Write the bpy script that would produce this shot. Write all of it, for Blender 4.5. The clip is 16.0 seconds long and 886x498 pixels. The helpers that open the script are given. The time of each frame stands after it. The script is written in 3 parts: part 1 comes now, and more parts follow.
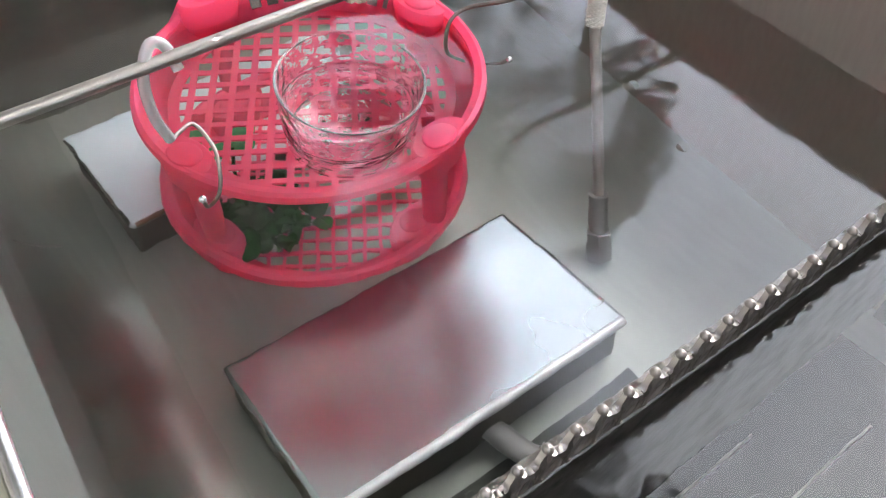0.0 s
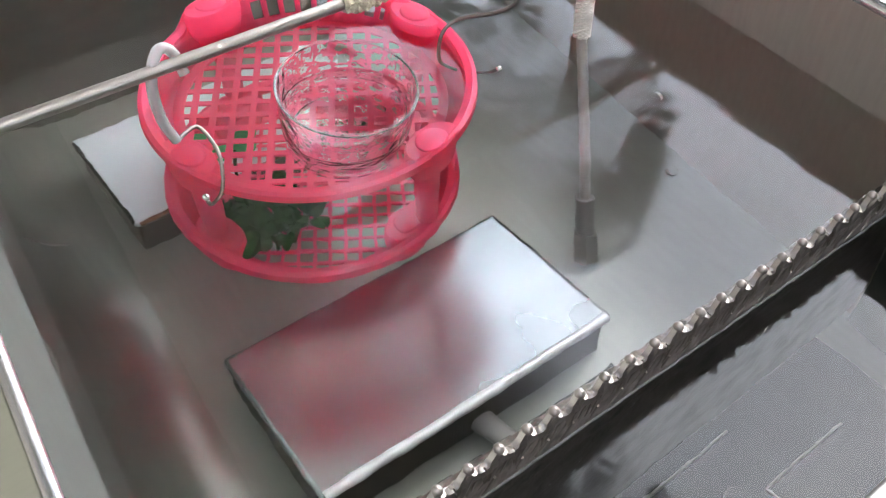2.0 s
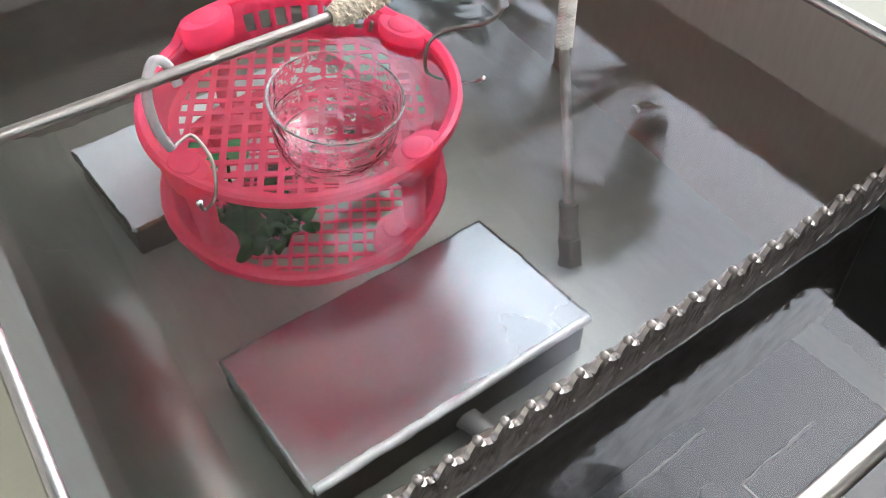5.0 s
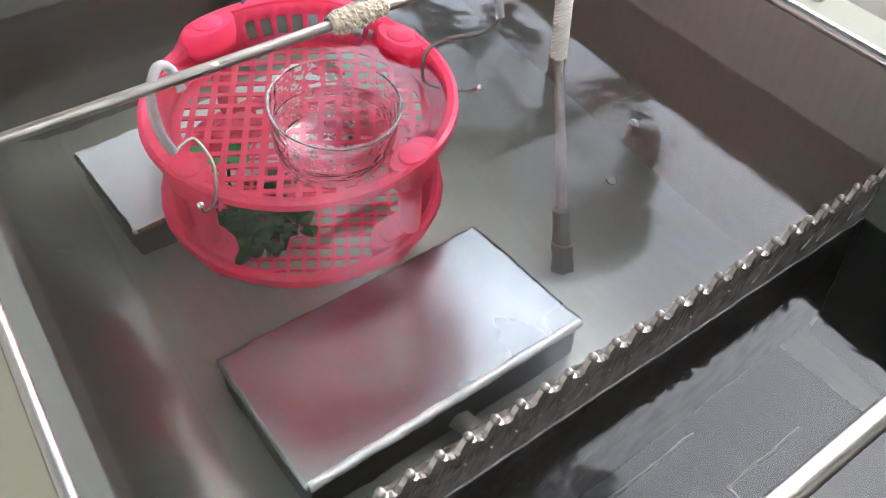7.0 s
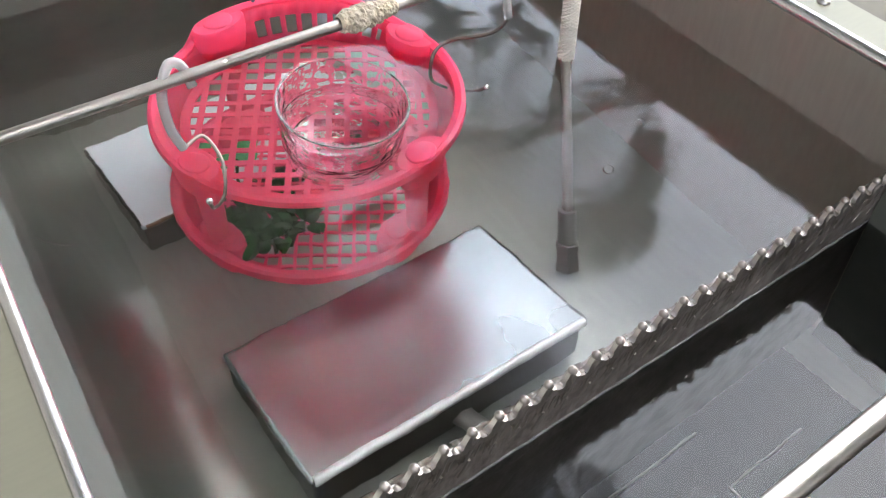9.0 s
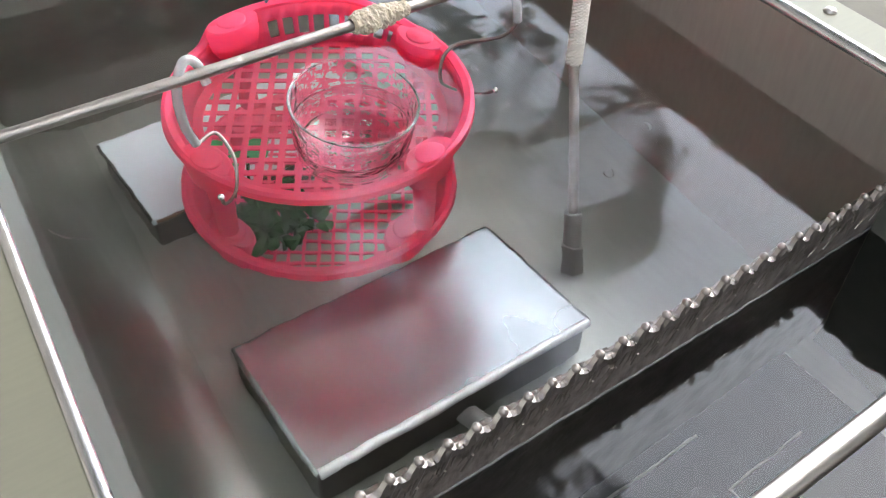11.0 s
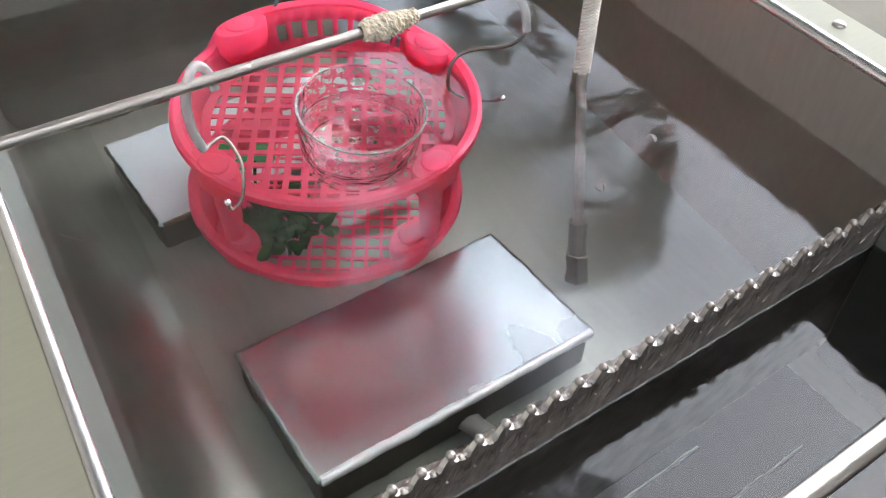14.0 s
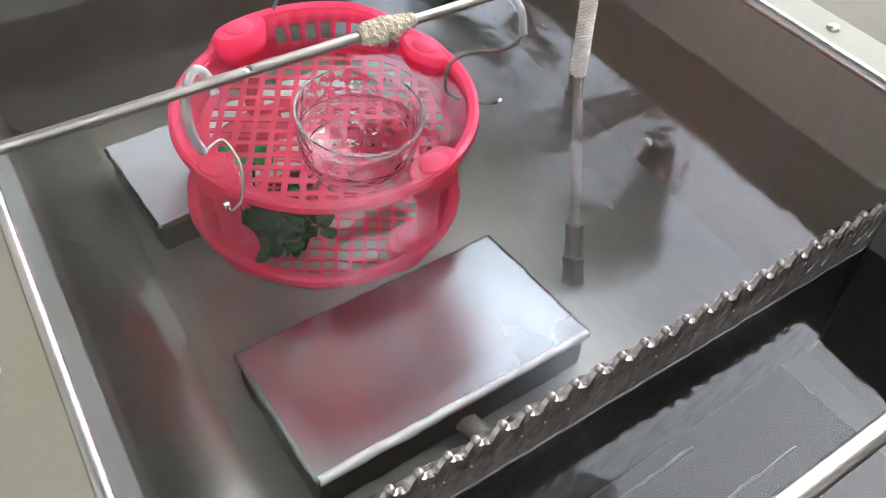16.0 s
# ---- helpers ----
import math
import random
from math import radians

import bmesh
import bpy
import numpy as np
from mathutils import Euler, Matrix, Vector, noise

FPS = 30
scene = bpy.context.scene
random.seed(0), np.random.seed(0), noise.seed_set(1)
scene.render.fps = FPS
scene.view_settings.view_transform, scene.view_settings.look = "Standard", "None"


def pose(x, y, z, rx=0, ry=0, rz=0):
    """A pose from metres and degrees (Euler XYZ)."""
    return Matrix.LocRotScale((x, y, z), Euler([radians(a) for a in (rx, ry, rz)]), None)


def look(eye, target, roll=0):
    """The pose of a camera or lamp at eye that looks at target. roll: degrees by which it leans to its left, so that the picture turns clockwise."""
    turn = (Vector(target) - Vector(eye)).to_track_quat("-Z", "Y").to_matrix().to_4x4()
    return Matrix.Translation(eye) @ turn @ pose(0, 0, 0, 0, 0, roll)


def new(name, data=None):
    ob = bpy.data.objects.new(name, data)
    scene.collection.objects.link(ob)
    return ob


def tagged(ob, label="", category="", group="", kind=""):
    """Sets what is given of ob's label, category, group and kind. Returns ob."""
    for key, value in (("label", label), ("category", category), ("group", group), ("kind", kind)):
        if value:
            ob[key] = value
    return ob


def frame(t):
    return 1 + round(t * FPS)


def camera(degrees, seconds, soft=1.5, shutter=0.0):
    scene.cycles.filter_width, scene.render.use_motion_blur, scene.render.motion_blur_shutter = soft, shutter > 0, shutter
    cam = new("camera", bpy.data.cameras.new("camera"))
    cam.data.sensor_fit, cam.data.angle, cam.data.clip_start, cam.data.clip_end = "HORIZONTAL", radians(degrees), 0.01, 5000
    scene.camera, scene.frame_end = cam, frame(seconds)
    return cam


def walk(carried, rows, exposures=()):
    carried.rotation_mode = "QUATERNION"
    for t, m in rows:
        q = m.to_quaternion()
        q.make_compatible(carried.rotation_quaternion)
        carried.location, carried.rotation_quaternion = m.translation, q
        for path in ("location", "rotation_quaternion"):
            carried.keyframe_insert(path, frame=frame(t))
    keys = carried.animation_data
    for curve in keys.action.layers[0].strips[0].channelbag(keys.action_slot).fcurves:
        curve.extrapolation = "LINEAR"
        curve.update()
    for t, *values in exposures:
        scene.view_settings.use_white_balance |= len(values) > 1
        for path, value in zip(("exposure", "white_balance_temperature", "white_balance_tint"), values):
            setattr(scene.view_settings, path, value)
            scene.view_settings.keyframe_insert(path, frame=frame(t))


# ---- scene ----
cam = camera(52.1, 16.0, 1.2)
PATH = [
    (0, (-0.077, -0.126, 0.328), (0.795, 0.955, -1.111), 1.4),
    (0.5, (-0.079, -0.131, 0.33), (0.794, 0.955, -1.104), 1.5),
    (1, (-0.083, -0.136, 0.334), (0.791, 0.952, -1.099), 1.5),
    (1.5, (-0.085, -0.142, 0.337), (0.793, 0.955, -1.086), 1.6),
    (2, (-0.088, -0.149, 0.34), (0.797, 0.951, -1.077), 1.7),
    (2.5, (-0.089, -0.154, 0.343), (0.803, 0.948, -1.068), 1.6),
    (3, (-0.09, -0.157, 0.345), (0.804, 0.948, -1.062), 1.7),
    (3.5, (-0.091, -0.16, 0.347), (0.8, 0.949, -1.059), 1.4),
    (4, (-0.091, -0.163, 0.349), (0.801, 0.943, -1.059), 1.4),
    (6.5, (-0.096, -0.174, 0.356), (0.809, 0.945, -1.034), 2.0),
    (7, (-0.098, -0.177, 0.358), (0.812, 0.942, -1.029), 2.3),
    (7.5, (-0.098, -0.177, 0.359), (0.81, 0.939, -1.031), 2.5),
    (8, (-0.098, -0.177, 0.36), (0.806, 0.941, -1.03), 2.4),
    (8.5, (-0.101, -0.18, 0.36), (0.805, 0.944, -1.024), 2.4),
    (9, (-0.101, -0.18, 0.36), (0.8, 0.946, -1.026), 2.6),
    (11.5, (-0.108, -0.186, 0.366), (0.789, 0.952, -1.012), 3.4),
    (12, (-0.108, -0.186, 0.37), (0.785, 0.954, -1.01), 3.4),
    (12.5, (-0.108, -0.183, 0.37), (0.787, 0.953, -1.012), 4.0),
    (13, (-0.107, -0.182, 0.369), (0.785, 0.954, -1.014), 4.0),
    (13.5, (-0.107, -0.181, 0.368), (0.783, 0.958, -1.014), 4.1),
    (14, (-0.106, -0.181, 0.369), (0.783, 0.956, -1.016), 4.1),
    (14.5, (-0.108, -0.182, 0.372), (0.784, 0.956, -1.01), 4.1),
    (15, (-0.107, -0.182, 0.372), (0.788, 0.952, -1.01), 4.2),
    (15.5, (-0.106, -0.183, 0.372), (0.784, 0.952, -1.014), 4.1),
    (16, (-0.107, -0.183, 0.374), (0.784, 0.95, -1.013), 4.2),
]
walk(cam, [(t, look(eye, target, roll)) for t, eye, target, roll in PATH])

# ---- world and sun: bright hazy sky, soft sun ----
SUN_AZ, SUN_EL = radians(128), radians(58)
world = bpy.data.worlds.new("world")
scene.world = world
world.use_nodes = True
wn, wl = world.node_tree.nodes, world.node_tree.links
sky = wn.new("ShaderNodeTexSky")
sky.sky_type = "NISHITA"
sky.sun_disc = False
sky.sun_elevation, sky.sun_rotation = SUN_EL, SUN_AZ
sky.dust_density, sky.air_density, sky.ozone_density = 4.0, 1.0, 1.0
haze = wn.new("ShaderNodeHueSaturation")
haze.inputs["Saturation"].default_value = 0.48
wl.new(sky.outputs[0], haze.inputs["Color"])
wl.new(haze.outputs[0], wn["Background"].inputs["Color"])
wn["Background"].inputs["Strength"].default_value = 0.15
sun = new("sun", bpy.data.lights.new("sun", "SUN"))
sun.data.energy, sun.data.angle, sun.data.color = 0.3, radians(20), (1.0, 0.97, 0.94)
sun.matrix_world = look((math.sin(SUN_AZ) * math.cos(SUN_EL) * 9, math.cos(SUN_AZ) * math.cos(SUN_EL) * 9, math.sin(SUN_EL) * 9), (0, 0, 0))
scene.view_settings.exposure = 3.77


# ---- materials ----
def material(name, color, rough=0.5, metal=0.0, grain=0.06, scale=60.0, bump=0.0, bump_scale=200.0, stretch=(1, 1, 1),
             transmission=0.0, ior=1.45, stain=None, stain_amount=0.4, stain_scale=7.0, spec=0.5, coat=0.0, sss=0.0, rvar=0.08):
    m = bpy.data.materials.new(name)
    m.use_nodes = True
    n, l = m.node_tree.nodes, m.node_tree.links
    b = n["Principled BSDF"]
    b.inputs["Metallic"].default_value = metal
    b.inputs["IOR"].default_value = ior
    b.inputs["Transmission Weight"].default_value = transmission
    b.inputs["Specular IOR Level"].default_value = spec
    b.inputs["Coat Weight"].default_value = coat
    b.inputs["Subsurface Weight"].default_value = sss
    b.inputs["Subsurface Scale"].default_value = 0.004
    tc = n.new("ShaderNodeTexCoord")
    mp = n.new("ShaderNodeMapping")
    mp.inputs["Scale"].default_value = stretch
    l.new(tc.outputs["Object"], mp.inputs["Vector"])
    fine = n.new("ShaderNodeTexNoise")
    fine.inputs["Scale"].default_value, fine.inputs["Detail"].default_value = scale, 6
    l.new(mp.outputs[0], fine.inputs["Vector"])
    wide = n.new("ShaderNodeTexNoise")
    wide.inputs["Scale"].default_value, wide.inputs["Detail"].default_value = stain_scale, 4
    l.new(tc.outputs["Object"], wide.inputs["Vector"])
    hsv = n.new("ShaderNodeHueSaturation")
    val = n.new("ShaderNodeMapRange")
    val.inputs["To Min"].default_value, val.inputs["To Max"].default_value = 1 - 2 * grain, 1 + 2 * grain
    l.new(fine.outputs["Fac"], val.inputs["Value"])
    l.new(val.outputs[0], hsv.inputs["Value"])
    mix = n.new("ShaderNodeMix")
    mix.data_type = "RGBA"
    mix.inputs["A"].default_value = (*color, 1)
    mix.inputs["B"].default_value = (*(stain or [c * 0.82 for c in color]), 1)
    ramp = n.new("ShaderNodeMapRange")
    ramp.inputs["From Min"].default_value, ramp.inputs["From Max"].default_value = 0.45, 0.75
    ramp.inputs["To Max"].default_value = stain_amount
    l.new(wide.outputs["Fac"], ramp.inputs["Value"])
    l.new(ramp.outputs[0], mix.inputs["Factor"])
    l.new(mix.outputs["Result"], hsv.inputs["Color"])
    l.new(hsv.outputs[0], b.inputs["Base Color"])
    rr = n.new("ShaderNodeMapRange")
    rr.inputs["To Min"].default_value, rr.inputs["To Max"].default_value = max(0.0, rough - rvar), rough + rvar
    l.new(wide.outputs["Fac"], rr.inputs["Value"])
    l.new(rr.outputs[0], b.inputs["Roughness"])
    if bump:
        bn = n.new("ShaderNodeTexNoise")
        bn.inputs["Scale"].default_value, bn.inputs["Detail"].default_value = bump_scale, 3
        l.new(mp.outputs[0], bn.inputs["Vector"])
        bp = n.new("ShaderNodeBump")
        bp.inputs["Strength"].default_value, bp.inputs["Distance"].default_value = bump, 0.002
        l.new(bn.outputs["Fac"], bp.inputs["Height"])
        l.new(bp.outputs[0], b.inputs["Normal"])
    return m


def glassy(name, color, ior, ripple=0.0, ripple_scale=30.0, second=0.0, second_scale=120.0, distance=0.01, rough=0.0):
    m = bpy.data.materials.new(name)
    m.use_nodes = True
    n, l = m.node_tree.nodes, m.node_tree.links
    b = n["Principled BSDF"]
    b.inputs["Base Color"].default_value = (*color, 1)
    b.inputs["Roughness"].default_value = rough
    b.inputs["IOR"].default_value = ior
    b.inputs["Transmission Weight"].default_value = 1.0
    if ripple:
        tc = n.new("ShaderNodeTexCoord")
        one, two = n.new("ShaderNodeTexNoise"), n.new("ShaderNodeTexNoise")
        one.inputs["Scale"].default_value, one.inputs["Detail"].default_value = ripple_scale, 1.5
        two.inputs["Scale"].default_value, two.inputs["Detail"].default_value = second_scale, 1.0
        l.new(tc.outputs["Object"], one.inputs["Vector"])
        l.new(tc.outputs["Object"], two.inputs["Vector"])
        b1, b2 = n.new("ShaderNodeBump"), n.new("ShaderNodeBump")
        for bb, nn, s in ((b1, one, ripple), (b2, two, second)):
            bb.inputs["Strength"].default_value, bb.inputs["Distance"].default_value = s, distance
            l.new(nn.outputs["Fac"], bb.inputs["Height"])
        l.new(b1.outputs[0], b2.inputs["Normal"])
        l.new(b2.outputs[0], b.inputs["Normal"])
    return m


STEEL = material("tank_steel", (0.41, 0.355, 0.3), 0.48, 0.75, 0.05, 40, 0.03, 150, (1, 6, 1), stain=(0.33, 0.32, 0.27))
DARK_STEEL = material("dark_steel", (0.15, 0.146, 0.122), 0.55, 0.4, 0.08, 40, 0.04, 150, stain=(0.12, 0.13, 0.1), stain_scale=14)
SIDE_STEEL = material("tank_side_steel", (0.35, 0.37, 0.33), 0.34, 0.8, 0.05, 30, 0.03, 120, (6, 1, 1), stain=(0.33, 0.335, 0.27))
FLOOR_STEEL = material("tank_floor_steel", (0.4, 0.407, 0.37), 0.44, 0.55, 0.05, 30, 0.03, 120, (6, 1, 1), stain=(0.34, 0.34, 0.27))
FLANGE = material("flange_steel", (0.16, 0.154, 0.108), 0.55, 0.15, 0.04, 50, 0.02, 200, (1, 8, 1), stain=(0.19, 0.18, 0.1))
FOLD_STEEL = material("folded_edge_steel", (0.62, 0.6, 0.57), 0.22, 0.9, 0.05, 120, 0.03, 300, (1, 0.2, 1), stain=(0.42, 0.4, 0.36), stain_scale=30)
# Pale bluish colour puts the sky mirrored by the polished lid into its paint.
SKY_SHEEN_STEEL = material("sky_sheen_steel", (0.7, 0.79, 0.84), 0.4, 0.1, 0.03, 50, 0.02, 120, stain=(0.66, 0.68, 0.69))
BOX_STEEL = material("box_steel", (0.45, 0.46, 0.47), 0.27, 0.88, 0.025, 60, 0.02, 120, (8, 1, 1), stain_amount=0.2, rvar=0.04)
# Pale colour stands for the sky highlight along the lid's front edge.
EDGE_STEEL = material("edge_highlight_steel", (0.9, 0.91, 0.91), 0.35, 0.2, 0.06, 120, 0.05, 200)
# Near-black colour standing in for shade on the floor gap and a box edge.
SHADE_DARK = material("shade_dark", (0.045, 0.045, 0.038), 0.7, 0.1, 0.2, 60, 0.1, 120, stain=(0.05, 0.045, 0.03))
# Opaque grey stands for the sky glint on the meniscus at the weir.
MENISCUS = material("meniscus_sheen", (0.165, 0.16, 0.155), 0.2, 0.0, 0.2, 200, 0.2, 300)
# Casing sides are coloured dark for the shade and dark reflections below the lid.
SKIRT = material("shaded_side_steel", (0.12, 0.105, 0.088), 0.6, 0.3, 0.08, 60, 0.05, 120, stain=(0.09, 0.085, 0.07))
ROD_STEEL = material("rod_steel", (0.4, 0.375, 0.345), 0.32, 1.0, 0.06, 90, 0.03, 300, (0.2, 4, 4), stain=(0.4, 0.36, 0.3))
WEIR_STEEL = material("weir_steel", (0.36, 0.315, 0.28), 0.36, 0.9, 0.14, 120, 0.25, 180, stain=(0.2, 0.17, 0.15), stain_amount=0.8, stain_scale=60)
APRON_STEEL = material("wet_apron_steel", (0.3, 0.25, 0.215), 0.34, 0.5, 0.25, 130, 0.6, 110, (1, 1, 0.5), stain=(0.07, 0.06, 0.05), stain_amount=0.9, stain_scale=90)
WIRE = material("hook_wire", (0.22, 0.19, 0.17), 0.35, 0.9, 0.15, 200, 0.1, 500, stain=(0.25, 0.16, 0.12), stain_scale=60)
TUBE = material("clear_tube", (0.62, 0.61, 0.6), 0.22, 0.0, 0.03, 80, transmission=0.6, ior=1.4)
PINK = material("pink_plastic", (0.96, 0.175, 0.315), 0.33, 0.0, 0.03, 70, 0.02, 220, stain=(0.86, 0.12, 0.24), sss=0.12, coat=0.1)
pn, pl = PINK.node_tree.nodes, PINK.node_tree.links
glow = pn.new("ShaderNodeBsdfTranslucent")
glow.inputs["Color"].default_value = (0.98, 0.18, 0.33, 1)
both = pn.new("ShaderNodeMixShader")
both.inputs[0].default_value = 0.7
pl.new(pn["Principled BSDF"].outputs[0], both.inputs[1])
pl.new(glow.outputs[0], both.inputs[2])
pl.new(both.outputs[0], pn["Material Output"].inputs["Surface"])
RUST = material("rusty_edge", (0.2, 0.12, 0.07), 0.7, 0.1, 0.3, 150, 0.2, 300, stain=(0.08, 0.05, 0.035), stain_scale=50)
LEAF = material("leaf", (0.017, 0.062, 0.014), 0.8, 0.0, 0.25, 90, 0.1, 200, stain=(0.01, 0.024, 0.006), spec=0.15)
# Brighter copy of the leaf colour for the leaves that catch light.
LIT_LEAF = material("lit_leaf", (0.06, 0.42, 0.16), 0.4, 0.0, 0.15, 120, 0.1, 200)
CRUST = material("lime_crust", (0.46, 0.4, 0.3), 0.9, 0.0, 0.3, 350, 0.9, 500, stain=(0.5, 0.4, 0.24), stain_scale=120)
BRAID = material("braided_hose", (0.66, 0.61, 0.53), 0.35, 0.35, 0.06, 200, stain=(0.5, 0.44, 0.36), stain_scale=30)
HOSE_SKIN = material("pale_hose_skin", (0.46, 0.41, 0.37), 0.4, 0.0, 0.06, 80, stain=(0.36, 0.31, 0.28), stain_scale=30)
PVC = material("grey_pvc", (0.34, 0.32, 0.3), 0.4, 0.0, 0.06, 60)
PANEL = material("grey_panel", (0.075, 0.078, 0.08), 0.44, 0.4, 0.05, 30, 0.03, 120, (6, 1, 1), stain=(0.05, 0.052, 0.05))
CONCRETE = material("concrete", (0.042, 0.039, 0.027), 0.85, 0.0, 0.12, 18, 0.3, 60, stain=(0.034, 0.032, 0.024), stain_scale=1.2)
PLASTER = material("grey_render", (0.5, 0.475, 0.44), 0.85, 0.0, 0.08, 9, 0.3, 40, stain=(0.3, 0.28, 0.25), stain_scale=0.9)
CANOPY = material("foliage", (0.04, 0.06, 0.025), 0.6, 0.0, 0.3, 3, stain=(0.02, 0.03, 0.015), stain_scale=0.8)
BARK = material("bark", (0.06, 0.045, 0.035), 0.9, 0.0, 0.2, 12, 0.5, 20)
BLUE = material("blue_wire", (0.1, 0.3, 0.36), 0.4, 0.0, 0.08, 90)
GLASS = glassy("clear_glass", (0.98, 0.985, 0.985), 1.42, 0.4, 95, 0.0, 120, 0.004)
WATER = glassy("water", (0.86, 0.89, 0.86), 1.333, 0.033, 40, 0.008, 110, rough=0.06)
# Dark tint puts the dim look of the overflow chamber's depth into the water.
NEAR_WATER = glassy("dim_depth_water", (0.33, 0.35, 0.34), 1.333, 0.034, 45, 0.008, 110, rough=0.045)
CUP_WATER = glassy("cup_water", (0.95, 0.97, 0.96), 1.333, 0.02, 60)
# Whitish, nearly clear colour stands for the sky highlight on the glass rim.
LIP = material("lip_highlight", (0.9, 0.86, 0.86), 0.08, 0.0, 0.02, 60, spec=0.8)
LIP.node_tree.nodes["Principled BSDF"].inputs["Alpha"].default_value = 0.08
CREST = glassy("wave_water", (0.97, 0.98, 0.97), 1.333)
BUBBLE = glassy("bubble", (0.98, 0.98, 0.98), 1.45)


# ---- building helpers ----
def part(name, bm, mat, parent=None, label="", smooth=True, bevel=0.0):
    me = bpy.data.meshes.new(name)
    bmesh.ops.recalc_face_normals(bm, faces=bm.faces)
    bm.to_mesh(me)
    bm.free()
    me.materials.append(mat)
    if smooth:
        me.shade_smooth()
        me.set_sharp_from_angle(angle=radians(38))
    ob = new(name, me)
    ob.parent = parent
    if bevel:
        mod = ob.modifiers.new("bevel", "BEVEL")
        mod.width, mod.segments, mod.limit_method, mod.angle_limit = bevel, 3, "ANGLE", radians(35)
        mod.harden_normals = False
    if label:
        tagged(ob, label)
    return ob


def empty(name, m, label, category, group="", kind=""):
    ob = new(name)
    ob.empty_display_size = 0.02
    ob.matrix_basis = m
    return tagged(ob, label, category, group, kind)


def box(bm, x0, x1, y0, y1, z0, z1):
    v = [bm.verts.new((x, y, z)) for z in (z0, z1) for x, y in ((x0, y0), (x1, y0), (x1, y1), (x0, y1))]
    for f in ((3, 2, 1, 0), (4, 5, 6, 7), (0, 1, 5, 4), (1, 2, 6, 5), (2, 3, 7, 6), (3, 0, 4, 7)):
        bm.faces.new([v[i] for i in f])
    return v


def prism(bm, section, a, b):
    """A closed section of (x, z) pairs swept from y = a to y = b."""
    n = len(section)
    lo = [bm.verts.new((x, a, z)) for x, z in section]
    hi = [bm.verts.new((x, b, z)) for x, z in section]
    for i in range(n):
        bm.faces.new((lo[i], lo[(i + 1) % n], hi[(i + 1) % n], hi[i]))
    bm.faces.new(lo)
    bm.faces.new(list(reversed(hi)))
    return lo + hi


def lathe(bm, profile, steps=64, closed=True, x=0.0, y=0.0):
    """Turns a profile of (radius, z) pairs round the upright axis at (x, y)."""
    rings = [[bm.verts.new((x + r * math.cos(2 * math.pi * i / steps), y + r * math.sin(2 * math.pi * i / steps), z)) for i in range(steps)] for r, z in profile]
    pairs = list(zip(rings, rings[1:])) + ([(rings[-1], rings[0])] if closed else [])
    for a, b in pairs:
        for i in range(steps):
            j = (i + 1) % steps
            bm.faces.new((a[i], a[j], b[j], b[i]))
    return rings


def tube(bm, points, r, sides=12, smooth_steps=6, cap=True):
    """A round bar through the points, rounded by a Catmull-Rom curve."""
    p = [Vector(q) for q in points]
    if smooth_steps > 1 and len(p) > 2:
        ext, fine = [p[0] * 2 - p[1], *p, p[-1] * 2 - p[-2]], []
        for i in range(1, len(ext) - 2):
            a, b, c, d = ext[i - 1:i + 3]
            for k in range(smooth_steps):
                t = k / smooth_steps
                fine.append(0.5 * (2 * b + (c - a) * t + (2 * a - 5 * b + 4 * c - d) * t * t + (3 * b - a - 3 * c + d) * t ** 3))
        p = fine + [p[-1]]
    rings, side = [], None
    for i, q in enumerate(p):
        d = (p[min(i + 1, len(p) - 1)] - p[max(i - 1, 0)]).normalized()
        side = d.orthogonal().normalized() if side is None else (side - d * side.dot(d)).normalized()
        up = d.cross(side)
        rings.append([bm.verts.new(q + r * (math.cos(2 * math.pi * k / sides) * side + math.sin(2 * math.pi * k / sides) * up)) for k in range(sides)])
    for a, b in zip(rings, rings[1:]):
        for k in range(sides):
            bm.faces.new((a[k], a[(k + 1) % sides], b[(k + 1) % sides], b[k]))
    if cap:
        bm.faces.new(rings[0][::-1])
        bm.faces.new(rings[-1])


# ---- the tank ----
RIM, RIM_RIGHT, FLOOR_Z = 0.072, 0.062, -0.212
Y_NEAR, Y_FAR = -0.34, 0.505
tank = empty("tank", pose(0, 0, 0), "open stainless steel tank filled with water", "tank")


def shear(verts, k):
    for v in verts:
        v.co.x += k * v.co.y


